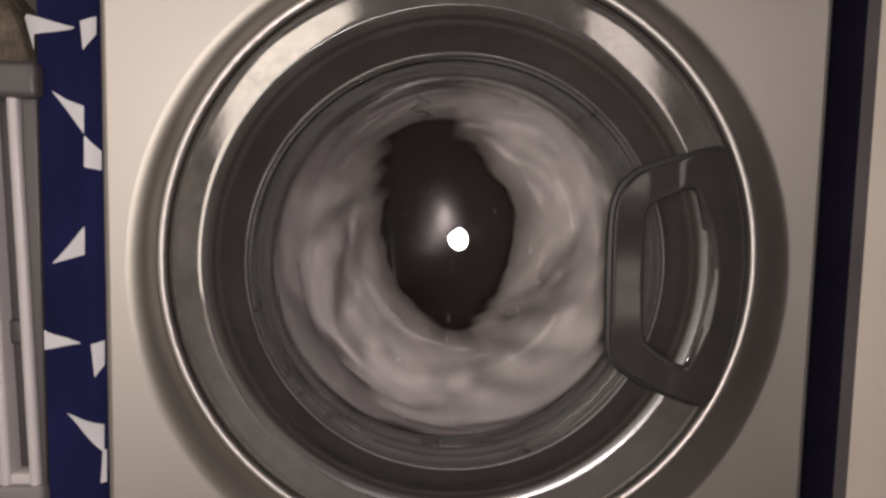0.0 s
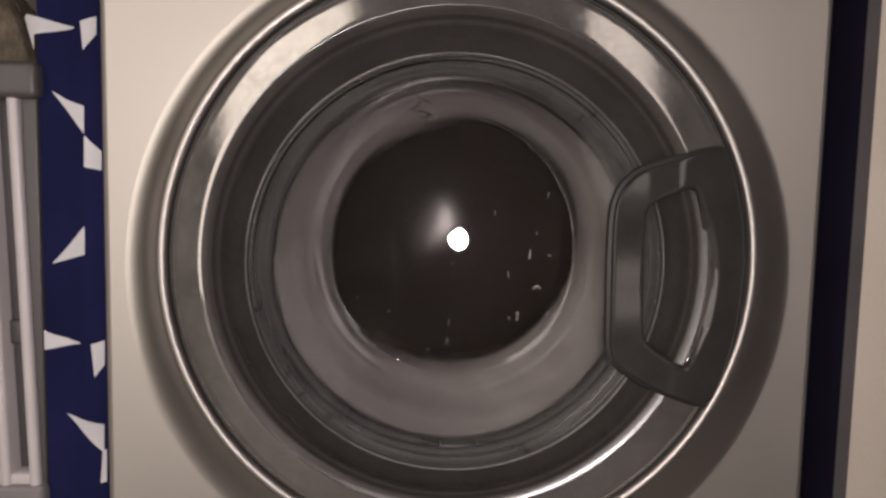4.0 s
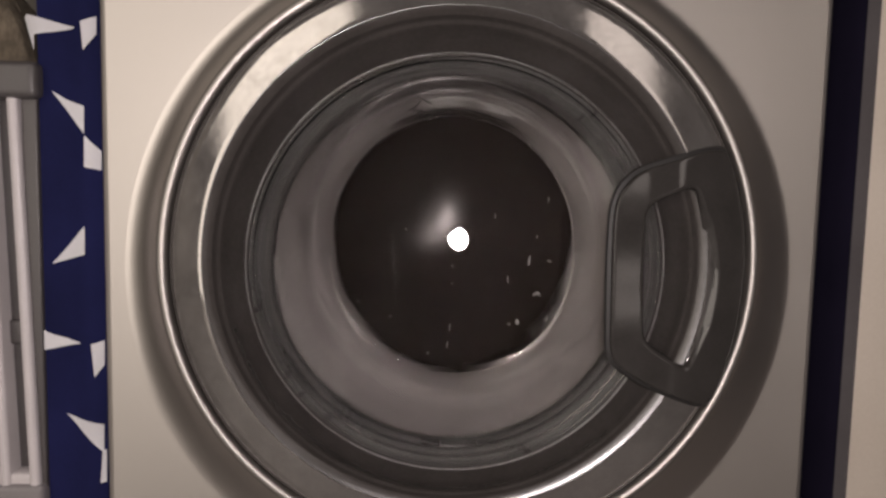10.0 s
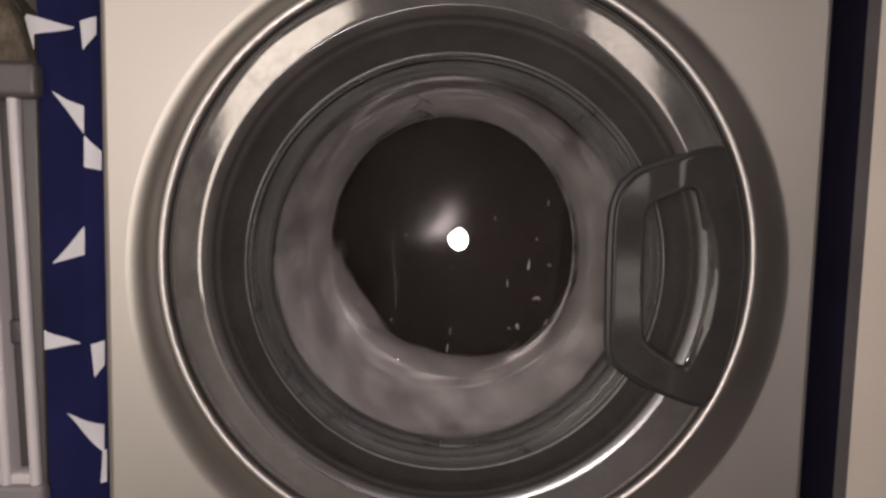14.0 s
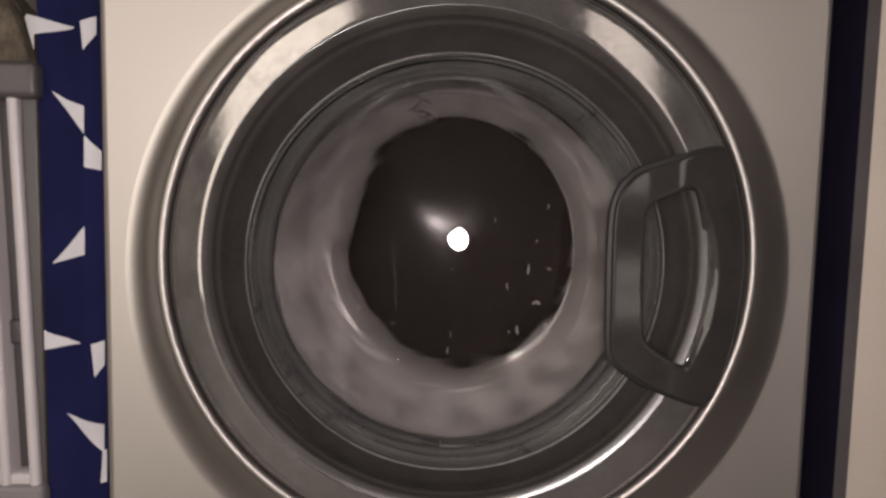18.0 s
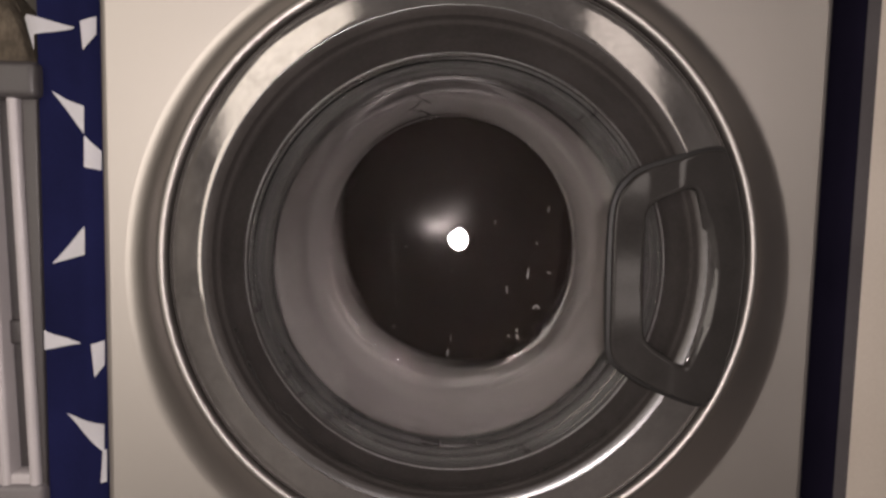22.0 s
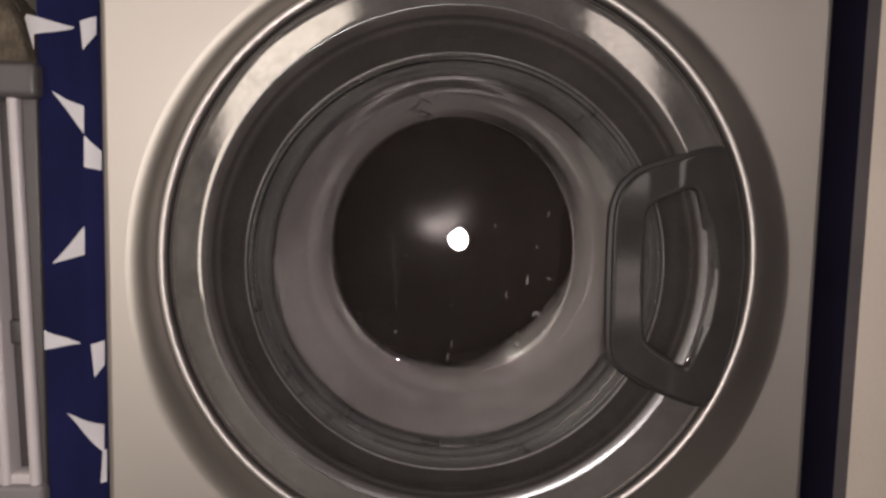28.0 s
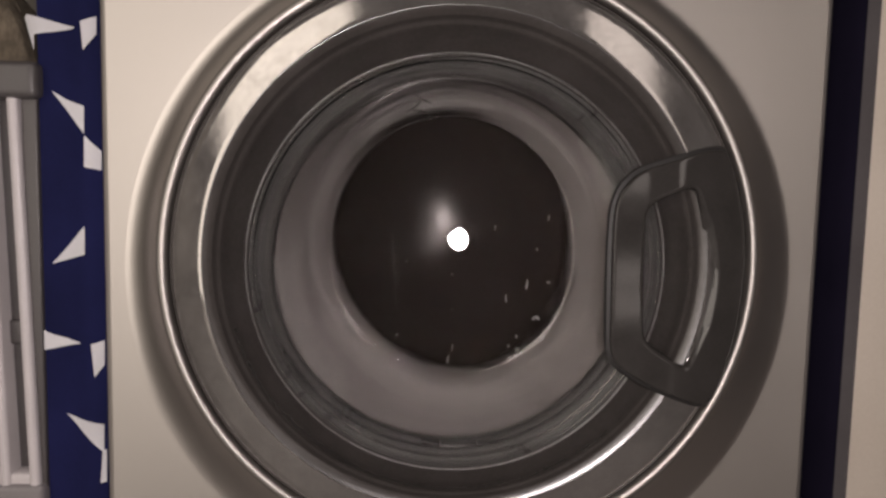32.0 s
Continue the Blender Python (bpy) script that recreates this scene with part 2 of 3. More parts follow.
for sx in (-0.25, 0.25):
    for sy in (0.06, 0.54):
        bm = bmesh.new()
        bmesh.ops.create_cone(bm, cap_ends=True, segments=20, radius1=0.022, radius2=0.018, depth=0.03)
        bmesh.ops.translate(bm, verts=bm.verts, vec=(sx, sy, 0.015))
        part("foot", bm, SEAL, machine)

# door: plastic ring, chrome bead, inner slope, glass bowl and handle
rim = [(0.2302, -0.0040), (0.2302, -0.0250), (0.2299, -0.0264), (0.2293, -0.0274), (0.2284, -0.0281), (0.2275, -0.0286), (0.2265, -0.0288)]
ring = [(0.2268, -0.0040), (0.2267, -0.0280), (0.2263, -0.0288), (0.2256, -0.0292), (0.2203, -0.0303), (0.2144, -0.0315), (0.2081, -0.0328), (0.2040, -0.0336), (0.2016, -0.0341)]
ring += [(0.19975 - 0.0018 * math.sin(math.radians(a)), -0.03252 - 0.0018 * math.cos(math.radians(a))) for a in range(-8, 9, 4)]
verts, faces = loft([(CX - 0.0036 * min(1, max(0, (0.2243 - r) / 0.023)), CZ + 0.0010 * min(1, max(0, (0.2243 - r) / 0.023)), r, y) for r, y in ring])
door = mesh_object("door", verts, faces, DOOR, machine, "glossy dark grey plastic door ring")

# shoulder of the ring, in darker plastic so its shade lies in the colour
verts, faces = loft([(CX, CZ + 0.0003, r, y) for r, y in rim])
mesh_object("door_rim", verts, faces, SLOPE, door, "rounded outer rim of the door, darkened for the shade on it")
bead = [(0.2388, 0.0138), (0.2388, -0.0300), (0.2386, -0.0309), (0.2380, -0.0317), (0.2370, -0.0325), (0.2358, -0.0330), (0.2345, -0.0332), (0.2330, -0.0329), (0.2318, -0.0320), (0.2311, -0.0306), (0.2308, 0.0138)]
bead = [(CX, CZ + 0.0005, r, y) for r, y in bead]
verts, faces = loft(bead)
mesh_object("trim_ring", verts, faces, CHROME, door, "bright satin chrome trim ring")
verts, faces = loft([(CX, CZ + 0.0003, 0.2312, -0.012), (CX, CZ + 0.0003, 0.2235, -0.012)])
mesh_object("gap_seal", verts, faces, SEAL, door)

slope = [(0.19950 - 0.0019 * math.sin(math.radians(a)), -0.03246 - 0.0019 * math.cos(math.radians(a)), 0.0) for a in (8, 12, 16, 20)]
# a wide gentle shoulder first, then a tight bend into the steep wall
slope += [(0.21033 - 0.030 * math.sin(math.radians(a)), -0.00653 - 0.030 * math.cos(math.radians(a)), 0.0) for a in range(23, 36, 3)]
slope += [(0.19484 - 0.003 * math.sin(math.radians(a)), -0.02865 - 0.003 * math.cos(math.radians(a)), 0.0) for a in range(42, 71, 7)]
slope += [(0.1914, -0.0240, 0.1), (0.1906, -0.0229, 0.15), (0.1897, -0.0223, 0.2), (0.1891, -0.0217, 0.24), (0.1886, -0.0206, 0.28), (0.1881, -0.0190, 0.33), (0.1875, -0.0160, 0.4), (0.1864, -0.0110, 0.55), (0.1844, -0.0040, 0.7), (0.1815, 0.0030, 0.85), (0.1788, 0.0092, 0.95), (0.1770, 0.0135, 1.0), (0.1755, 0.0150, 1.0)]
verts, faces = loft([(CX - 0.0036 + (GX - CX + 0.0036) * w, CZ + 0.0010 + (GZ - CZ - 0.0010) * w, r, y) for r, y, w in slope])
mesh_object("inner_slope", verts, faces, SLOPE, door, "black glossy funnel between door ring and glass")


# thin ring that holds the rim of the glass
section = [(0.1772 + 0.0009 * math.cos(b), 0.0106 + 0.0009 * math.sin(b)) for b in [2 * math.pi * k / 10 for k in range(10)]]
verts, faces = loft([(GX, GZ, r, y) for r, y in section], closed=True)
mesh_object("glass_retainer", verts, faces, STEEL, door, "thin grey ring round the rim of the glass")


def bowl_shift(x, z, y):
    w = min(1.0, max(0.0, y / 0.13)) ** 2
    return w * (-0.062 * (x - BX) + 0.084 * (z - BZ))


TIGHT, WIDE, TURN = 0.0062, 0.0360, 24.0     # radii of the bend at the end of the bowl, tight first, then wide from this tilt on
FLAT_R, FLAT_Y = 0.1209, 0.1350              # where the flat end of the bowl stops


def bend_at(tilt):
    """Radius and depth on the bend where the glass leans by that many degrees."""
    a, b = math.radians(min(tilt, TURN)), math.radians(max(tilt, TURN))
    k = math.radians(TURN)
    return FLAT_R + TIGHT * math.sin(a) + WIDE * (math.sin(b) - math.sin(k)), FLAT_Y - TIGHT * (1 - math.cos(a)) - WIDE * (math.cos(k) - math.cos(b))


def taller(bearing):
    """The end of the bowl reaches further up than to the sides."""
    return 0.014 * max(0.0, math.sin(bearing)) ** 1.5


def crease_at(bearing):
    """Tilt in degrees at which the bend starts from the end face: none below at both sides, a faint edge elsewhere."""
    d = math.degrees(bearing) % 360
    return float(np.interp(d, [0, 192, 211, 238, 250, 284, 297, 336, 350, 360], [16, 16, 0, 0, 13, 13, 0, 0, 16, 16]))


def glass_bowl():
    seg, steps, thick = 192, 20, 0.0042
    outer = [(0.1752, 0.0110), (0.1742, 0.0098), (0.1722, 0.0098), (0.1708, 0.0116), (0.1690, 0.0150), (0.1668, 0.0160), (0.1640, 0.0180), (0.1613, 0.0250), (0.1589, 0.0380), (0.1556, 0.0560), (0.1515, 0.0770), (0.1471, 0.0980)]
    inner = (0.112, 0.106, 0.098, 0.090, 0.080, 0.070, 0.060, 0.052, 0.044, 0.037, 0.031, 0.026, 0.021, 0.016, 0.012, 0.008, 0.003)

    def profile(bearing, back):
        grow = thick if back else 0.0
        first = crease_at(bearing)
        lift = TIGHT * (1 - math.cos(math.radians(first)))
        lift += float(np.interp(math.degrees(bearing) % 360, [276, 292, 342, 358], [0, -0.0007, 0.0007, 0]))
        up = taller(bearing)
        pts = [(r + up * max(0.0, (y - 0.02) / 0.09) + (0.0038 if i > 4 else 0.0008 * i) * (1 if back else 0), y + (0.0010 if i > 7 else 0.0042) * (1 if back else 0)) for i, (r, y) in enumerate(outer)]
        for i in range(steps + 1):
            tilt = 78.1 + (first - 78.1) * (i / steps) ** 0.8
            r, y = bend_at(tilt)
            pts.append((r + up + grow * math.sin(math.radians(tilt)), y + lift + grow * math.cos(math.radians(tilt))))
        return pts + [(r, 0.1350 + grow + 0.0025 * (1 - (r / 0.1238) ** 2)) for r in inner]

    rows = len(outer) + steps + 1 + len(inner)
    verts = [None] * (2 * rows * seg)
    for k in range(seg):
        a = 2 * math.pi * k / seg
        for side in (0, 1):
            for i, (r, y) in enumerate(profile(a, side == 1)):
                w = min(1.0, max(0.0, (y - 0.012) / 0.12))
                x0, z0 = GX + (BX - GX) * w, GZ + (BZ - GZ) * w
                # slight ripples of moulded glass on the wall of the bowl
                ripple = noise.noise(Vector((r * math.cos(a) * 38, y * 30, r * math.sin(a) * 38))) * 0.00012 if 0.028 < y < 0.100 else 0.0
                x, z = x0 + (r + ripple) * math.cos(a), z0 + (r + ripple) * math.sin(a)
                ring_at = i if side == 0 else 2 * rows - 1 - i
                verts[ring_at * seg + k] = (x, y + bowl_shift(x, z, y), z)
    faces = []
    for i in range(2 * rows):
        if i == rows - 1:
            continue
        j = (i + 1) % (2 * rows)
        for k in range(seg):
            q = (k + 1) % seg
            faces.append((i * seg + k, j * seg + k, j * seg + q, i * seg + q))
    faces.append(tuple((rows - 1) * seg + k for k in range(seg)))
    faces.append(tuple(rows * seg + k for k in reversed(range(seg))))
    ob = mesh_object("glass_bowl", verts, faces, GLASS, door, "clear deep glass bowl of the door")
    bm = bmesh.new()
    bm.from_mesh(ob.data)
    bmesh.ops.recalc_face_normals(bm, faces=bm.faces)
    if bm.calc_volume(signed=True) < 0:
        bmesh.ops.reverse_faces(bm, faces=bm.faces)
    bm.to_mesh(ob.data)
    bm.free()
    me = ob.data
    sharp = me.attributes.new("sharp_edge", "BOOLEAN", "EDGE")
    bend_rows = (len(outer) + steps, 2 * rows - 1 - len(outer) - steps)
    flags = []
    for e in me.edges:
        i, j = e.vertices
        flags.append(bool(i // seg == j // seg and i // seg in bend_rows and crease_at(2 * math.pi * (i % seg) / seg) > 5))
    sharp.data.foreach_set("value", flags)
    ob.visible_shadow = False
    return ob


glass_bowl()


def outline(points, centre, count, rounds=2):
    """Radii of a closed outline about a centre, corners cut round."""
    pts = [Vector(p) for p in points]
    for _ in range(rounds):
        cut = []
        for i, p in enumerate(pts):
            q = pts[(i + 1) % len(pts)]
            cut += [p.lerp(q, 0.22), p.lerp(q, 0.78)]
        pts = cut
    c = Vector(centre)
    out = []
    for k in range(count):
        a = 2 * math.pi * k / count
        d = Vector((math.cos(a), math.sin(a)))
        best = 0.0
        for i, p in enumerate(pts):
            q = pts[(i + 1) % len(pts)]
            e = q - p
            den = d.x * e.y - d.y * e.x
            if abs(den) < 1e-12:
                continue
            w = p - c
            t = (w.x * e.y - w.y * e.x) / den
            u = (w.x * d.y - w.y * d.x) / den
            if t > 0 and -1e-6 <= u <= 1 + 1e-6:
                best = max(best, t)
        out.append(best)
    return out


HANDLE_OUT = [(-0.0082 + 0.2290 * math.cos(math.radians(a)), 0.4628 + 0.2290 * math.sin(math.radians(a))) for a in np.linspace(26.7, -28.4, 14)] + [(0.1477, 0.3709), (0.1205, 0.3863), (0.112, 0.3944), (0.1088, 0.4062), (0.1087, 0.4298), (0.1074, 0.501), (0.1089, 0.5178), (0.1133, 0.5292), (0.1226, 0.5399), (0.1347, 0.5467)]
HANDLE_IN = [(0.1738, 0.5336), (0.1492, 0.5239), (0.137, 0.5175), (0.1334, 0.5086), (0.1343, 0.4705), (0.1353, 0.4301), (0.1361, 0.4138), (0.1424, 0.4057), (0.1555, 0.3976), (0.1726, 0.3867), (0.18, 0.4033), (0.1858, 0.4307), (0.1877, 0.4623), (0.1844, 0.4891), (0.1794, 0.5148)]
HANDLE_C = (0.1591, 0.4619)
H = -0.046


def plate(x):
    """The grip leans a little outwards, and the plate falls away towards the outer rim of the door."""
    return 0.105 * min(0.0265, max(0.0, x - 0.1085)) + 0.0143 * max(0.0, (x - HANDLE_C[0]) / 0.065) ** 1.3


def handle():
    n = 160
    ro, ri = outline(HANDLE_OUT, HANDLE_C, n), outline(HANDLE_IN, HANDLE_C, n)
    verts, faces = [], []
    # from the rim (o) or the hole (i): inset, depth, and the shares of the chamfer's width and depth beside the hole
    stations = [("o", 0.0020, 0.014, 0, 0), ("o", 0.0004, 0.008, 0, 0), ("o", 0.0003, 0.0012, 0, 0), ("o", 0.0010, 0.0003, 0, 0), ("o", 0.0022, 0.0, 0, 0), ("o", 0.0030, 0.0, 0, 0),
                ("i", 0.0044, 0.0, 1, 0), ("i", 0.0034, 0.0, 1, 0), ("i", 0.0030, 0.0002, 0.92, 0.08), ("i", 0.0020, 0.0005, 0.08, 0.92), ("i", 0.0014, 0.0006, 0, 1),
                ("i", 0.0004, 0.0020, 0, 1), ("i", 0.0, 0.0080, 0, 1), ("i", -0.0015, 0.022, 0, 1)]
    for side, inset, depth, wide, low in stations:
        for k in range(n):
            a = 2 * math.pi * k / n
            chamfer = min(1.0, max(0.0, (math.cos(a) - 0.26) / 0.32))
            r = ro[k] - inset if side == "o" else ri[k] + inset + 0.0065 * wide * chamfer
            x, z = HANDLE_C[0] + r * math.cos(a), HANDLE_C[1] + r * math.sin(a)
            verts.append((x, H + plate(x) + depth + 0.0055 * low * chamfer, z))
    for i in range(len(stations) - 1):
        for k in range(n):
            q = (k + 1) % n
            faces.append((i * n + k, i * n + q, (i + 1) * n + q, (i + 1) * n + k))
    grip = mesh_object("handle", verts, faces, GRIP, door, "black satin plastic pull handle with an open grip")
    # dark seam round the handle
    verts, faces = [], []
    for grow, depth in ((-0.004, 0.006), (0.0028, 0.006), (0.0034, 0.0066), (0.0030, 0.013)):
        for k in range(n):
            a = 2 * math.pi * k / n
            x, z = HANDLE_C[0] + (ro[k] + grow) * math.cos(a), HANDLE_C[1] + (ro[k] + grow) * math.sin(a)
            verts.append((x, H + plate(x) + depth, z))
    for i in range(3):
        for k in range(n):
            q = (k + 1) % n
            faces.append((i * n + k, (i + 1) * n + k, (i + 1) * n + q, i * n + q))
    mesh_object("handle_seam", verts, faces, SEAL, door)
    return grip


handle()

# rubber bellows and the tub front behind the door
bellows = [(0.1775, 0.016), (0.1765, 0.0215), (0.1735, 0.0235), (0.1718, 0.0255), (0.1714, 0.028), (0.1722, 0.0305), (0.1736, 0.0325), (0.1732, 0.0345), (0.1716, 0.0362), (0.1700, 0.0380), (0.1697, 0.0402), (0.1706, 0.0425), (0.1714, 0.0440), (0.1704, 0.0462), (0.1686, 0.0482), (0.1662, 0.0505), (0.1640, 0.0530), (0.1624, 0.058), (0.1632, 0.064), (0.172, 0.066), (0.19, 0.066), (0.205, 0.064)]
# the inner lip of the bellows sags a little
verts, faces = loft([(GX, GZ - 0.0040 * sag, r + 0.0030 * sag, y) for r, y, sag in [(r, y, min(1.0, max(0.0, (y - 0.040) / 0.016))) for r, y in bellows]])
gasket = mesh_object("door_gasket", verts, faces, RUBBER, machine, "grey folded rubber door gasket")
bm = box(-0.017, 0.017, 0.040, 0.056, -0.0045, 0.0045, 0.0022, 3)
for v in bm.verts:
    v.co += Vector((-0.0022, 0.0, GZ - 0.1738 + 4.0 * v.co.x * v.co.x))
part("drain_lip", bm, RUBBER, gasket, "raised rubber lip at the lowest point of the gasket", True)
for x0, x1 in ((-0.034, -0.018), (0.018, 0.034)):
    bm = box(x0, x1, 0.046, 0.054, -0.0016, 0.0016, 0.0010, 2)
    for v in bm.verts:
        v.co += Vector((-0.0022, 0.0, GZ - 0.1718 + 2.9 * v.co.x * v.co.x))
    part("drain_rib", bm, SEAL, gasket, "dark edge beside the drain lip", True)
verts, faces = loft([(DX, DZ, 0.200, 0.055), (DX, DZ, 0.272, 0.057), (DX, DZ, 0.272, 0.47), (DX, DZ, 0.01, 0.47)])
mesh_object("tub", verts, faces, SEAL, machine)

# drum, turning about its axis; its meshes lie about the axis
verts, faces = loft([(0, 0, 0.196, 0.085), (0, 0, 0.193, 0.080), (0, 0, 0.197, 0.076), (0, 0, 0.245, 0.076), (0, 0, 0.256, 0.078), (0, 0, 0.256, 0.430), (0, 0, 0.250, 0.436)], 160)
drum = mesh_object("drum", verts, faces, STEEL, machine, "stainless steel drum")
drum.location = (DX, 0, DZ)
seg = 144
verts, faces = [], []
radii = [0.003, 0.02, 0.035, 0.045, 0.055, 0.075, 0.10, 0.13, 0.16, 0.19, 0.22, 0.25]
for r in radii:
    for k in range(seg):
        a = 2 * math.pi * k / seg
        star = 0.55 * math.cos(3 * a) * min(1.0, max(0.0, (r - 0.02) / 0.10))
        verts.append((r * math.cos(a), 0.430 - 0.0014 * star , r * math.sin(a)))
for i in range(len(radii) - 1):
    for k in range(seg):
        q = (k + 1) % seg
        faces.append((i * seg + k, (i + 1) * seg + k, (i + 1) * seg + q, i * seg + q))
faces.append(tuple(range(seg)))
mesh_object("drum_back", verts, faces, BACK, drum, "embossed steel back of the drum, coloured near black for its shade")
for k in range(3):
    a = 2 * math.pi * k / 3 + 0.6
    verts, faces = [], []
    for j, y in enumerate((0.09, 0.11, 0.38, 0.41)):
        for h, w in ((0.257, 0.030), (0.235, 0.024), (0.215, 0.014), (0.208, 0.0), (0.215, -0.014), (0.235, -0.024), (0.257, -0.030)):
            hh = 0.257 - (0.257 - h) * (0.3 if j in (0, 3) else 1.0)
            verts.append((hh * math.cos(a) - w * math.sin(a), y, hh * math.sin(a) + w * math.cos(a)))
    for j in range(3):
        for i in range(6):
            faces.append((j * 7 + i, j * 7 + i + 1, j * 7 + 8 + i, j * 7 + 7 + i))
    mesh_object("lifter", verts, faces, STEEL, drum)

# ---- laundry: folded pieces pressed outwards, each sliding in and out on the turning load ----
load = tagged(empty("laundry_load", (DX, 0, DZ)), "wet white laundry whirling round inside the drum", "laundry")
PIECES = 20
ARC = 0.155      # radius to which the sheets are curled
# radius over the inner edge and depth: a funnel wall first, then the rounded front and the outside against the drum
SECTION = [(0.000, 0.268), (0.001, 0.240), (0.005, 0.210), (0.011, 0.184), (0.020, 0.160), (0.030, 0.141), (0.042, 0.126), (0.055, 0.112), (0.066, 0.102), (0.074, 0.101), (0.079, 0.114), (0.081, 0.200), (0.080, 0.330), (0.056, 0.345), (0.018, 0.315)]


def cloth_piece(k):
    """A curled sheet of wet cloth: one end folded over, the other tucked behind its neighbour."""
    rnd = random.Random(40 + k)
    rows, fine, n = 44, 3, len(SECTION)
    sect = []
    for i in range(n):
        p, q = SECTION[i], SECTION[(i + 1) % n]
        steps = fine if i < 9 else 1
        for s in range(steps):
            sect.append((p[0] + (q[0] - p[0]) * s / steps, p[1] + (q[1] - p[1]) * s / steps))
    m = len(sect)
    verts, faces = [], []
    seed = Vector((rnd.uniform(-9, 9), rnd.uniform(-9, 9), rnd.uniform(-9, 9)))
    slant, low, span = rnd.uniform(3.0, 6.5), rnd.uniform(-26, -20), rnd.uniform(52, 64)
    for j in range(rows + 1):
        u = j / rows
        phi = math.radians(low + span * u)
        full = min(1.0, u / 0.10) ** 0.5 * min(1.0, (1 - u) / 0.55) ** 0.8
        for rho, y in sect:
            # thin at both ends, where the sheet lies over or under its neighbours
            deep = rho * (0.10 + 0.90 * full)
            p = Vector((rho * 26 + phi * 1.6, phi * 2.2, y * 7)) + seed
            fold = noise.noise(p) * 0.010 + abs(noise.noise(p * 2.1)) * 0.014 + noise.noise(p * 4.6) * 0.0025
            inner = max(0.0, 1 - rho / 0.05)
            rim = 0.013 * noise.noise(Vector((phi * 3.4, 0.5, y * 3)) + seed) * inner
            lip = 1.0 if y < 0.16 and rho < 0.075 else 0.0
            r, a = ARC + deep + rim - fold * 0.5 * inner + 0.009 * u * u, phi + slant * deep
            verts.append((r * math.cos(a) - ARC, y - fold * lip + 0.004 + 0.020 * u * lip, r * math.sin(a)))
    for j in range(rows):
        for i in range(m):
            q = (i + 1) % m
            faces.append((j * m + i, j * m + q, (j + 1) * m + q, (j + 1) * m + i))
    faces.append(tuple(reversed(range(m))))
    faces.append(tuple(rows * m + i for i in range(m)))
    return mesh_object("cloth_fold", verts, faces, CLOTH, load)


pieces = [cloth_piece(k) for k in range(PIECES)]


def cloth_roll():
    """The rest of the wash, pressed flat against the drum behind the folds."""
    seg, around = 120, 14
    verts, faces = [], []
    for k in range(seg):
        a = 2 * math.pi * k / seg
        for s in range(around):
            b = 2 * math.pi * s / around
            lump = noise.noise(Vector((math.cos(a) * 4, math.sin(a) * 4, math.sin(b)))) * 0.006
            r, y = 0.214 + (0.035 + lump) * math.cos(b), 0.270 + (0.085 + lump) * math.sin(b)
            verts.append((r * math.cos(a), y, r * math.sin(a)))
    for k in range(seg):
        q = (k + 1) % seg
        for s in range(around):
            p = (s + 1) % around
            faces.append((k * around + s, k * around + p, q * around + p, q * around + s))
    return mesh_object("cloth_roll", verts, faces, CLOTH, load)


cloth_roll()


creases = []


def crease(points, width, name="glint_crease"):
    """A thin rounded fold of cloth along points, tapered at both ends."""
    verts, faces = [], []
    n = len(points) - 1
    for i, p in enumerate(points):
        side = (points[min(n, i + 1)] - points[max(0, i - 1)]).cross(Vector((0, 1, 0))).normalized()
        taper = width * max(0.2, math.sin(math.pi * (i + 0.3) / (n + 0.6)) ** 0.6)
        for s in range(6):
            b = 2 * math.pi * s / 6
            out = side * taper * math.cos(b)
            verts.append(p + out + Vector((0, taper * 0.5 * math.sin(b) - 0.2 * out.dot(Vector((p.x, 0, p.z)).normalized()), 0)))
    for i in range(n):
        for s in range(6):
            q = (s + 1) % 6
            faces.append((i * 6 + s, i * 6 + q, i * 6 + 6 + q, i * 6 + 6 + s))
    faces += [tuple(reversed(range(6))), tuple(n * 6 + s for s in range(6))]
    creases.append(mesh_object(name, verts, faces, SHEEN, load, "wet crease of fabric in a paler colour that imitates a glint"))


def polar(r, degrees, y):
    return Vector((r * math.cos(math.radians(degrees)), y, r * math.sin(math.radians(degrees))))


def crinkles():
    """Pale creases for the glints on the wet load, sticking out at one side and flashing by: long ones along the edge,
    zigzags across it.
    """
    rnd = random.Random(7)
    for c in range(10):
        first = c < 8
        a0 = (-30 + 8.0 * c if first else 158 + 12 * (c - 8)) + rnd.uniform(-3, 3)
        span = rnd.uniform(12, 26)
        step, lean = 0.003 + 0.007 * (c % 4), rnd.uniform(-0.006, 0.008)
        r0, y0 = opening(a0, 8.0) + step, 0.046 - 0.006 + float(np.interp(step, [p[0] for p in SECTION[:8]], [p[1] for p in SECTION[:8]]))
        w = rnd.uniform(0.0022, 0.0042) * (1.0 if first else 0.6)
        crease([polar(r0 + lean * (i / 14 - 0.5) + 0.0007 * math.sin(6 * i / 14 + c), a0 + span * (i / 14 - 0.5), y0 + 0.003 * math.sin(4 * i / 14 + c)) for i in range(15)], w)
    for a0, size in ((10, 1.0), (-12, 0.8)):
        corners = [(-8, -0.006), (6, 0.000), (-5, 0.006), (9, 0.012)]
        knots = [polar(opening(a0, 8.0) - 0.004, a0 + size * da, 0.240 + 2.0 * size * dr) for da, dr in corners]
        pts = []
        for p, q in zip(knots, knots[1:]):
            pts += [p.lerp(q, i / 4) for i in range(4)]
        crease(pts + [knots[-1]], 0.0022)


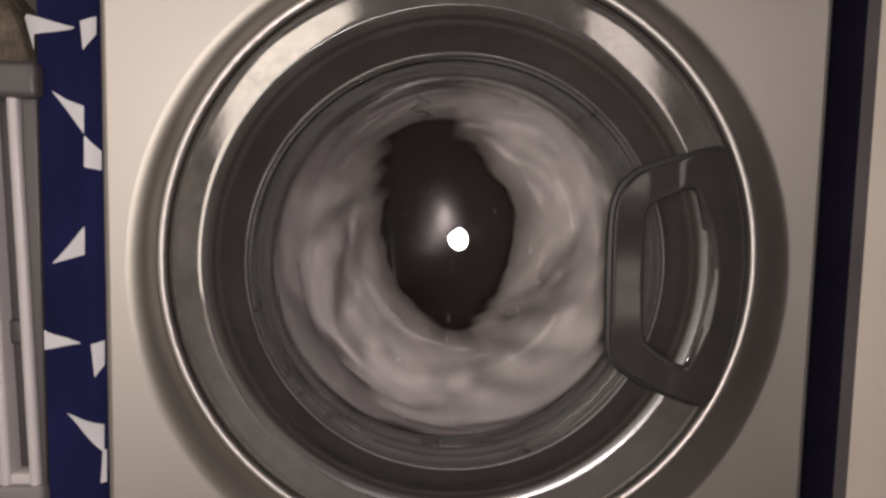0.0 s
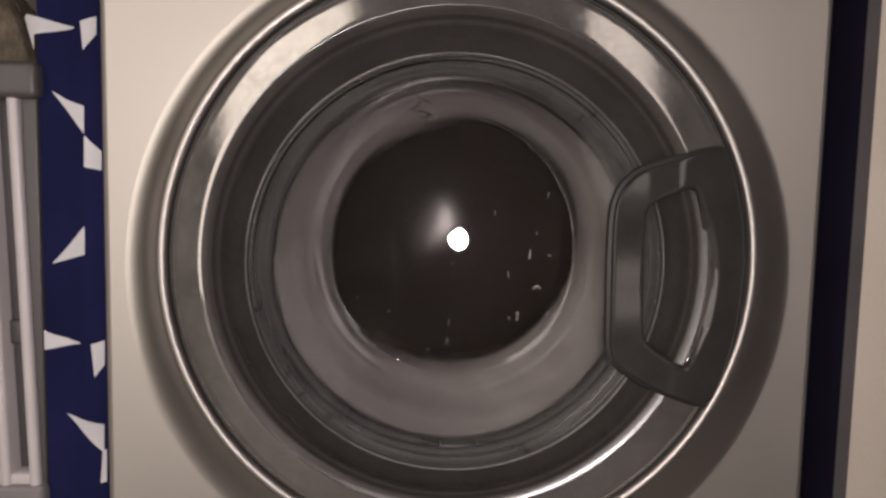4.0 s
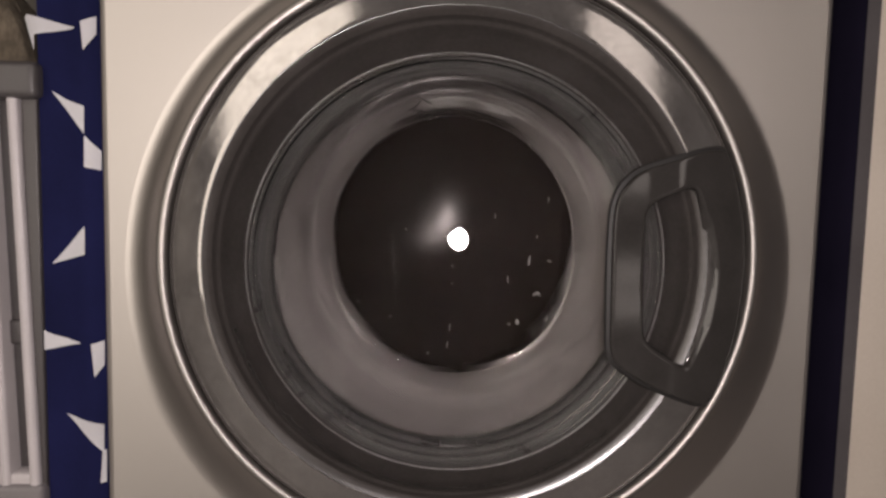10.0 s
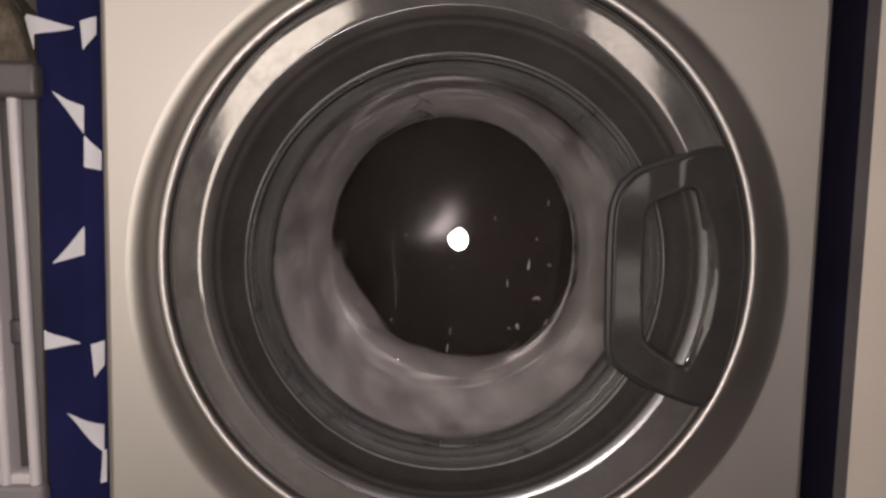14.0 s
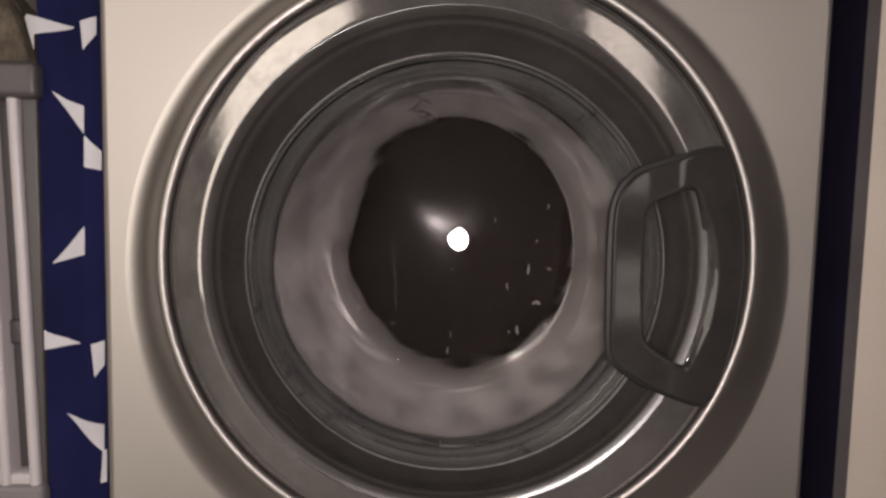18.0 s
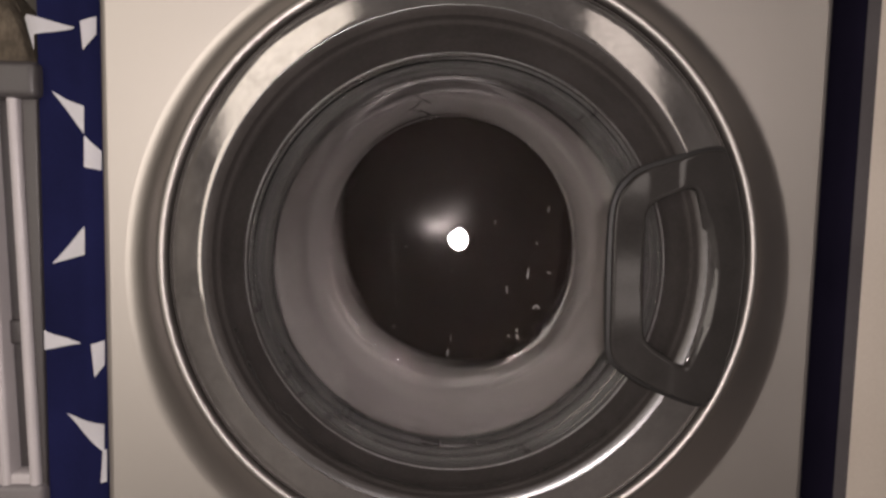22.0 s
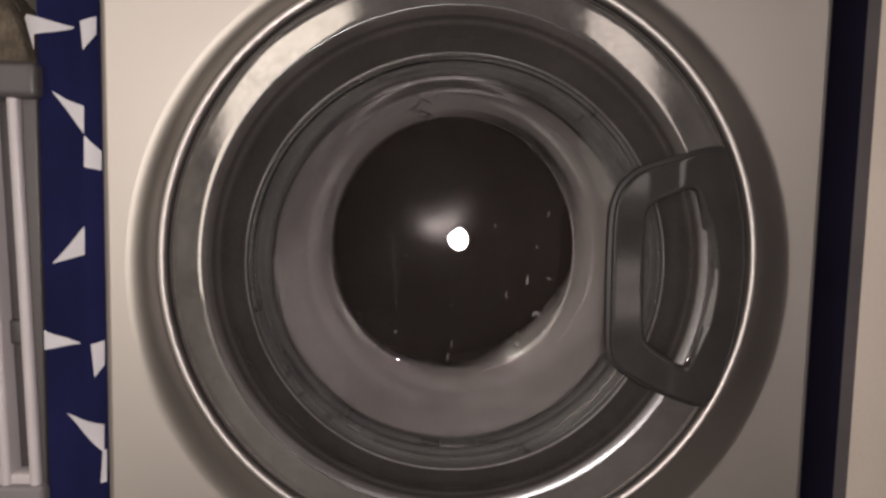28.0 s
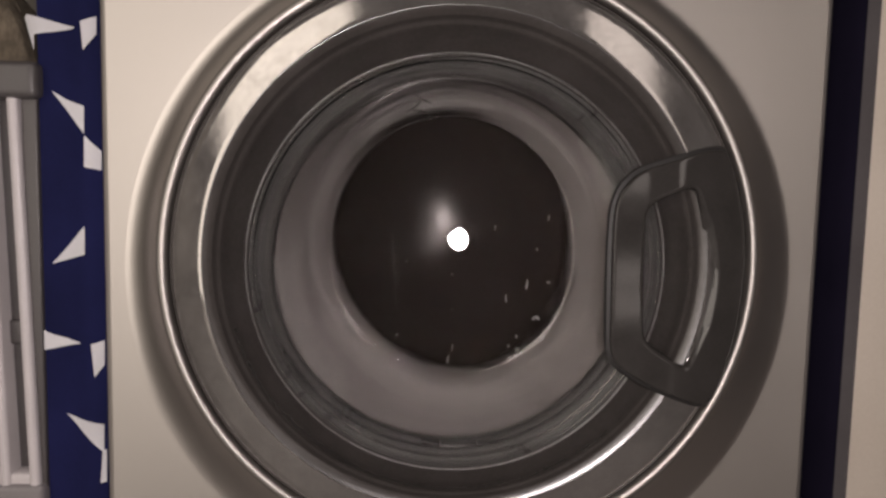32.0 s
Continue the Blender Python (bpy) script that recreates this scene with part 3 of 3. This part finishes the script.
# ---- left of the machine: curtain, plastic storage unit, towel ----
UX = (-0.36, 0.623, 0.02)    # right side, top and front of the storage unit


def drape(x):
    return 0.034 + 0.005 * math.sin(x * 62 + 0.8) + 0.003 * math.sin(x * 143)


def curtain(name, x0, x1, z0, z1, dy, label, fold=drape, mat=NAVY):
    nx, nz = 60, 12
    verts, faces = [], []
    for side in (0, 1):
        for j in range(nz + 1):
            for i in range(nx + 1):
                x = x0 + (x1 - x0) * i / nx
                verts.append((x, fold(x) + dy + 0.0012 * side, z0 + (z1 - z0) * j / nz))
    m = (nx + 1) * (nz + 1)
    for side in (0, 1):
        for j in range(nz):
            for i in range(nx):
                a = side * m + j * (nx + 1) + i
                f = (a, a + 1, a + nx + 2, a + nx + 1)
                faces.append(f if side == 0 else f[::-1])
    return tagged(mesh_object(name, verts, faces, mat), label, "curtain")


left_curtain = curtain("curtain", UX[0] + 0.001, -0.302, 0.02, 1.95, 0.0, "navy blue cotton curtain with scattered white triangles")
PRINTS = [[(-0.3691, 0.6628), (-0.3296, 0.6530), (-0.3298, 0.6518), (-0.3615, 0.6460)],
          [(-0.371, 0.6609), (-0.3682, 0.6628), (-0.3614, 0.6465), (-0.3618, 0.6327)],
          [(-0.3245, 0.6578), (-0.3125, 0.6628), (-0.3128, 0.6481), (-0.3227, 0.6344)],
          [(-0.3493, 0.6007), (-0.337, 0.5935), (-0.3228, 0.5888), (-0.3233, 0.5657)],
          [(-0.3233, 0.5648), (-0.311, 0.5518), (-0.3113, 0.5357), (-0.3239, 0.5382)],
          [(-0.325, 0.4884), (-0.3245, 0.4884), (-0.325, 0.4642), (-0.3521, 0.456)],
          [(-0.3709, 0.4049), (-0.3522, 0.3953), (-0.3295, 0.3876), (-0.3716, 0.3797)],
          [(-0.3215, 0.3867), (-0.3114, 0.3898), (-0.3118, 0.3679), (-0.3192, 0.3578)],
          [(-0.3439, 0.3255), (-0.3301, 0.3205), (-0.3128, 0.3155), (-0.3133, 0.2901)],
          [(-0.3142, 0.2926), (-0.3113, 0.2926), (-0.3119, 0.2634), (-0.3163, 0.2634)]]
for tri in PRINTS:
    verts, faces = [], []
    n = 8
    pts = [Vector(p) for p in tri]
    for j in range(n + 1):
        for i in range(n + 1):
            p = pts[0].lerp(pts[1], i / n).lerp(pts[3].lerp(pts[2], i / n), j / n)
            verts.append((p.x, drape(p.x) - 0.0008, p.y))
    for j in range(n):
        for i in range(n):
            a = j * (n + 1) + i
            faces.append((a, a + 1, a + n + 2, a + n + 1))
    mesh_object("white_triangle", verts, faces, WHITE_PRINT, left_curtain, "white printed triangle")

unit = tagged(empty("storage_unit", (UX[0] - 0.15, 0.06, 0)), "grey plastic storage unit with a ribbed front beside the curtain", "storage unit")


def unit_part(name, x0, x1, y0, y1, z0, z1, bevel, steps=3, label="", mat=GREY_PLASTIC, lean=0.0):
    bm = box(x0, x1, y0, y1, z0, z1, bevel, steps)
    for v in bm.verts:
        v.co.x += lean * (v.co.z - (z0 + z1) / 2)
    ob = part(name, bm, mat, unit, label, True)
    ob.location = (-UX[0] + 0.15, -0.06, 0)
    return ob


def storage_unit():
    x1, top, y = UX
    x0 = x1 - 0.32
    unit_part("body", x0 + 0.004, x1 - 0.001, y + 0.020, 0.260, 0.02, top - 0.004, 0.006)
    unit_part("top_rail", x0, x1 + 0.0045, y - 0.004, y + 0.03, top - 0.030, top, 0.007, 4)
    unit_part("bottom_rail", x0, x1, y - 0.002, y + 0.03, 0.02, 0.2655, 0.005, 3, "", MID_PLASTIC)
    unit_part("crossbar", x0 + 0.012, x1 - 0.012, y + 0.016, y + 0.03, 0.384, 0.406, 0.004, 3)
    unit_part("side_post", x1 - 0.0125, x1, y + 0.006, y + 0.03, 0.2642 - 0.004, top - 0.026, 0.0018, 3)
    unit_part("side_post", x0, x0 + 0.0125, y + 0.006, y + 0.03, 0.2642 - 0.004, top - 0.026, 0.0018, 3)
    for k in range(12):
        xr = x1 - 0.0075 - 0.0245 * k
        unit_part("rib", xr - 0.0100, xr - 0.0010, y, y + 0.024, 0.2642 - 0.004, top - 0.026, 0.0045, 4, "rounded rib, its highlight put into a lighter grey", HIGHLIGHT_PLASTIC, -0.03)
    for k in range(11):
        xr = x1 - 0.0205 - 0.0245 * k
        unit_part("channel_end", xr - 0.0135, xr + 0.0135, y + 0.003, y + 0.024, 0.258, 0.2745, 0.0050, 4, "rounded foot of a channel, its highlight put into a lighter grey", HIGHLIGHT_PLASTIC)
    for sx in (x0 + 0.03, x1 - 0.03):
        unit_part("foot", sx - 0.015, sx + 0.015, y + 0.02, y + 0.05, 0.0, 0.022, 0.002)


storage_unit()


def towel():
    x1, top, y = UX
    verts, faces = [], []
    nx, ny = 46, 26
    for j in range(ny + 1):
        for i in range(nx + 1):
            u, v = i / nx, j / ny
            h = 0.085 * (1 - max(0, (u - 0.80) / 0.2) ** 2.0) ** 0.5 if u < 1 else 0.0
            edge = (1 - abs(2 * v - 1) ** 6) ** 0.4 if 0 < v < 1 else 0.0
            x = x1 - 0.29 + 0.280 * u
            z = top + 0.0015 + h * edge
            bumps = noise.noise(Vector((x * 160, v * 14, z * 160))) * 0.0018
            verts.append((x + bumps - (z - top) * 0.13, y + 0.016 + 0.065 * v + (-bumps), z + bumps * 0.6))
    base = len(verts)
    for j in range(ny):
        for i in range(nx):
            a = j * (nx + 1) + i
            faces.append((a, a + 1, a + nx + 2, a + nx + 1))
    rim = [i for i in range(nx + 1)] + [j * (nx + 1) + nx for j in range(1, ny + 1)] + [ny * (nx + 1) + i for i in range(nx - 1, -1, -1)] + [j * (nx + 1) for j in range(ny - 1, 0, -1)]
    low = {}
    for r in rim:
        low[r] = len(verts)
        verts.append((verts[r][0], verts[r][1], top + 0.0006))
    for a, b in zip(rim, rim[1:] + rim[:1]):
        faces.append((a, low[a], low[b], b))
    return tagged(mesh_object("towel", verts, faces, TOWEL), "folded brown terry towel lying on the storage unit", "towel")


towel()

# ---- right of the machine: curtain in the gap and a beige cabinet ----
KX = (0.3293, -0.01)     # left side and front of the cabinet


def gap_fold(x):
    u = (x - 0.3005) / (KX[0] + 0.001 - 0.3005)
    return 0.060 - 0.071 * (1 - (1 - u) ** 2.2) + 0.0012 * math.sin(u * 9)


FOLD = 0.322
curtain("curtain", 0.3005, FOLD, 0.02, 1.95, 0.0, "navy curtain edge hanging in the narrow gap, the gap's shade put into its colour", gap_fold, SHADED_NAVY)
# dark strip added over the cabinet's side, which would show too light
curtain("curtain", FOLD, KX[0] + 0.001, 0.02, 1.95, -0.0012, "dark grey cloth strip that covers the side of the beige cabinet", gap_fold, DARK_CLOTH)
cabinet = tagged(empty("cabinet", (KX[0] + 0.2, 0.1, 0)), "beige painted cabinet beside the washing machine", "cabinet")
for name, x0, x1, y0, y1, z0, z1 in (("side_panel", KX[0] + 0.0005, KX[0] + 0.018, KX[1] + 0.0185, 0.55, 0.0, 1.9), ("front_panel", KX[0], KX[0] + 0.40, KX[1], KX[1] + 0.018, 0.02, 1.9), ("side_panel", KX[0] + 0.4005, KX[0] + 0.418, KX[1], 0.55, 0.0, 1.9), ("top_panel", KX[0], KX[0] + 0.418, KX[1], 0.55, 1.9005, 1.918)):
    ob = part(name, box(x0, x1, y0, y1, z0, z1, 0.0015), BEIGE, cabinet)
    ob.location = (-KX[0] - 0.2, -0.1, 0)

# ---- water on the inside of the door glass: drops that creep down ----
# each: x and z at the start and at the end, half width, half height
DROPS = [(0.0742, 0.4657, 0.0713, 0.4304, 0.00166, 0.00415),
         (0.0807, 0.4305, 0.0801, 0.3949, 0.00374, 0.00231),
         (0.0801, 0.4846, 0.0807, 0.4658, 0.00104, 0.00185),
         (0.0937, 0.4637, 0.0931, 0.4325, 0.00208, 0.00138),
         (0.0526, 0.4431, 0.0505, 0.4153, 0.00083, 0.00462),
         (-0.0078, 0.3938, -0.0036, 0.3641, 0.00054, 0.00462),
         (-0.0091, 0.373, -0.008, 0.3521, 0.00066, 0.00415),
         (0.0911, 0.5243, 0.092, 0.4982, 0.00083, 0.00323),
         (0.0374, 0.5041, 0.0379, 0.4867, 0.00062, 0.00369),
         (0.062, 0.4048, 0.0621, 0.3636, 0.00125, 0.00277),
         (0.0539, 0.3993, 0.0537, 0.3671, 0.00125, 0.00138)]
DROPS += [(0.0622, 0.397, 0.0617, 0.3768, 0.00125, 0.00185),
          (0.0934, 0.404, 0.0884, 0.377, 0.00125, 0.00323),
          (-0.0704, 0.4031, -0.0606, 0.3754, 0.00125, 0.00138),
          (-0.1012, 0.4162, -0.0987, 0.3927, 0.00091, 0.00102),
          (-0.0534, 0.4983, -0.052, 0.4508, 0.00083, 0.00092),
          (-0.0049, 0.4504, -0.0053, 0.4387, 0.00083, 0.00115),
          (-0.0283, 0.3639, -0.0279, 0.3459, 0.00104, 0.00115),
          (0.0792, 0.3847, 0.0785, 0.3709, 0.00083, 0.00092),
          (-0.0053, 0.441, -0.0045, 0.4027, 0.0005, 0.00138)]


def bowl_back(x, z):
    r = math.hypot(x - BX, z - BZ)
    y = 0.1392 + 0.0025 * (1 - (min(r, 0.1238) / 0.1238) ** 2)
    r -= taller(math.atan2(z - BZ, x - BX))
    if r > FLAT_R:
        bend = [bend_at(t) for t in range(0, 79, 3)]
        y = float(np.interp(r, [b[0] + 0.0042 * math.sin(math.radians(3 * i)) for i, b in enumerate(bend)], [b[1] + 0.0042 * math.cos(math.radians(3 * i)) for i, b in enumerate(bend)]))
    return y + bowl_shift(x, z, y)


drops = []
for k, (xa, za, xb, zb, hw, hh) in enumerate(DROPS):
    rnd = random.Random(k)
    bm = bmesh.new()
    bmesh.ops.create_icosphere(bm, subdivisions=2, radius=1.0)
    for v in bm.verts:
        n = 1 + 0.35 * noise.noise(v.co * 1.7 + Vector((k * 3.1, 0, 0)))
        bend = 0.5 * math.sin(2.2 * v.co.z + k) * hw
        side, up = v.co.x, v.co.z
        v.co = Vector((side * hw * n + bend, v.co.y * min(hw, hh) * 0.5, up * hh * n))
        if k == 0:      # a drop with a thin tail above it
            v.co.x = side * hw * (0.65 - 0.45 * up) + 0.3 * hw * up
            v.co.z = up * hh * 1.5
        if k == 1:      # an arched drop
            v.co.z = hh * (0.42 * up + 1.2 - 1.9 * side * side)
    ob = part("water_drop", bm, WATER, None, "", True)
    tagged(ob, "small clear water drop on the door glass" if hh < 3 * hw else "thin water streak running down the door glass", "water drop", "drops on the door glass")
    drops.append((ob, (xa, bowl_back(xa, za) + 0.0002, za), (xb, bowl_back(xb, zb) + 0.0002, zb)))


def water_trail(name, label, points, width, wobble, seed):
    """A thin wavy bead of water that clings to the inside of the glass along points (x, z)."""
    rnd = random.Random(seed)
    line = []
    for (xa, za), (xb, zb) in zip(points, points[1:]):
        steps = max(2, int(math.hypot(xb - xa, zb - za) / 0.0025))
        for i in range(steps):
            u = i / steps
            line.append((xa + (xb - xa) * u + rnd.uniform(-wobble, wobble), za + (zb - za) * u))
    verts, faces = [], []
    n = len(line) - 1
    for i, (x, z) in enumerate(line):
        xa, za = line[max(0, i - 1)]
        xb, zb = line[min(n, i + 1)]
        d = math.hypot(xb - xa, zb - za) or 1.0
        w = width * (0.25 + 0.75 * math.sin(math.pi * (i + 0.4) / (n + 0.8)) ** 0.5) * rnd.uniform(0.55, 1.25)
        for s in range(6):
            b = 2 * math.pi * s / 6
            px, pz = x + w * math.cos(b) * (zb - za) / d, z - w * math.cos(b) * (xb - xa) / d
            verts.append((px, bowl_back(x, z) + 0.0001 + 0.45 * w * math.sin(b), pz))
    for i in range(n):
        for s in range(6):
            q = (s + 1) % 6
            faces.append((i * 6 + s, i * 6 + q, i * 6 + 6 + q, i * 6 + 6 + s))
    faces += [tuple(reversed(range(6))), tuple(n * 6 + s for s in range(6))]
    return tagged(mesh_object(name, verts, faces, FILM), label, "water streak", "streaks on the door glass")


water_trail("water_streak", "long wavy streak of water down the door glass", [(-0.0751, 0.4987), (-0.0690, 0.4869), (-0.0656, 0.4754), (-0.0662, 0.4581), (-0.0640, 0.4420), (-0.0625, 0.4205), (-0.0604, 0.3984), (-0.0609, 0.3855), (-0.0595, 0.3778)], 0.00032, 0.0005, 3)
water_trail("water_streak", "crooked bead of water high up on the door glass", [(-0.0462, 0.6194), (-0.0407, 0.6153), (-0.0444, 0.6098), (-0.0498, 0.6054), (-0.0584, 0.6019)], 0.0011, 0.0006, 5)
water_trail("water_streak", "crooked bead of water high up on the door glass", [(-0.0407, 0.6153), (-0.0325, 0.6134), (-0.0259, 0.6103)], 0.0009, 0.0006, 6)
water_trail("water_streak", "crooked bead of water high up on the door glass", [(-0.0487, 0.6049), (-0.0378, 0.6036), (-0.0279, 0.6001), (-0.0366, 0.5977), (-0.0459, 0.5996)], 0.0012, 0.0006, 7)


# ---- what moves ----
# the turn of the drum in degrees, anticlockwise as seen from the front
TURNS = [(0, 100), (0.7, 474), (1.4, 850), (1.5, 920), (1.6, 1000), (1.7, 1080), (1.8, 1170), (1.9, 1262), (2.0, 1355), (2.1, 1455), (2.2, 1570),
         (2.3, 1690), (2.4, 1815), (2.5, 1960), (2.6, 2100), (2.7, 2240), (2.8, 2388), (2.9, 2545), (3.0, 2715), (3.1, 2890), (3.5, 3625),
         (5.5, 7260), (5.9, 7950), (6.1, 8295), (6.3, 8640), (6.5, 8955), (6.8, 9400), (7.0, 9715), (7.5, 10435), (8.0, 11110), (8.6, 11868),
         (9.2, 12565), (9.5, 12905), (10, 13405), (11, 14380), (11.5, 14785), (12, 15175), (12.5, 15550), (13, 15880), (13.5, 16210)]
TURNS += [(14, 16515), (14.5, 16760), (16.5, 17835), (17.5, 18365), (18.5, 18890), (19.5, 19435), (20.5, 19975), (20.7, 20118), (20.9, 20285),
          (21.1, 20508), (21.3, 20755), (21.5, 21045), (21.7, 21345), (21.9, 21708), (22, 21895), (22.6, 22997), (23, 23740), (24, 25570),
          (25, 27372), (28, 32812), (29, 34627), (30, 36442), (31, 38255), (32, 40065)]
# the opening in the load at the start: bearing from the widest side, and radius in metres
OPENING = [(-196, 0.1076), (-166, 0.104), (-138, 0.070), (-103, 0.0634), (-60, 0.072), (-46, 0.112), (-36, 0.128), (-17, 0.137), (2, 0.144), (29, 0.150), (43, 0.125), (63, 0.104), (82, 0.082), (104, 0.080), (137, 0.080), (164, 0.1076)]


def turn_at(t):
    return float(np.interp(t, [a for a, _ in TURNS], [b for _, b in TURNS]))


def opening(bearing, t):
    b = (bearing + 196) % 360 - 196
    # a sheet reaches over its neighbours on both sides, so the widest bearing beneath it counts
    near = [(b + d + 196) % 360 - 196 for d in (-10, 0, 10, 20)]
    first = 1.055 * max(float(np.interp(c, [a for a, _ in OPENING], [r for _, r in OPENING])) for c in near)
    a = math.radians(b)
    settled = 0.1630 + 0.0125 * math.cos(2 * a) + 0.003 * math.sin(5 * a) + 0.002 * math.sin(9 * a + 2)
    loose = 0.1530 + 0.010 * math.sin(a) + 0.010 * math.cos(2 * a) + 0.005 * math.sin(5 * a + 1.2) + 0.003 * math.sin(8 * a)
    grown = float(np.interp(t, [0.0, 1.3, 2.0, 2.5, 3.2, 5.0], [0.0, 0.05, 0.28, 0.6, 0.86, 1.0]))
    slack = float(np.interp(t, [11.5, 14.5, 16.5, 20.5, 22.5], [0.0, 0.7, 1.0, 1.0, 0.0]))
    r = first + (settled - first) * grown
    return max(0.068, r + (loose - r) * slack)


crinkles()


def motions():
    steps = [i / 30 for i in range(0, 961)]
    lean = pose(DX, 0.2, DZ, -3.3, 0, -2.5) @ pose(0, -0.2, 0)
    spin = [(t, lean @ pose(0, 0, 0, 0, -turn_at(t), 0)) for t in steps]
    walk(drum, spin)
    walk(load, spin)
    marks = [0.0, 0.7, 1.3, 1.7, 2.0, 2.3, 2.5, 3.2, 5.0, 11.5, 13.0, 14.5, 16.5, 20.5, 21.2, 22.0, 32.0]
    for k, ob in enumerate(pieces):
        a = 360 * k / PIECES
        rows = []
        for t in marks:
            r = opening(a, t)
            rows.append((t, pose(r * math.cos(math.radians(a)), 0.046 - 0.030 * min(1.0, max(0.0, (0.150 - r) / 0.06)), r * math.sin(math.radians(a)), 0, -a, 0)))
        walk(ob, rows)
    for ob in creases:
        walk(ob, [(0.0, pose(0, 0.07, 0)), (2.1, pose(0, 0.07, 0)), (3.3, pose(0, 0, 0)), (14.2, pose(0, 0, 0)), (16.2, pose(0, 0.07, 0)), (20.3, pose(0, 0.07, 0)), (22.5, pose(0, 0, 0)), (32.0, pose(0, 0, 0))])
    for ob, start, end in drops:
        rows = []
        for t in (0.0, 8.0, 16.0, 24.0, 32.0):
            x, z = start[0] + (end[0] - start[0]) * t / 32, start[2] + (end[2] - start[2]) * t / 32
            rows.append((t, pose(x, bowl_back(x, z) + 0.0002, z)))
        walk(ob, rows)


motions()
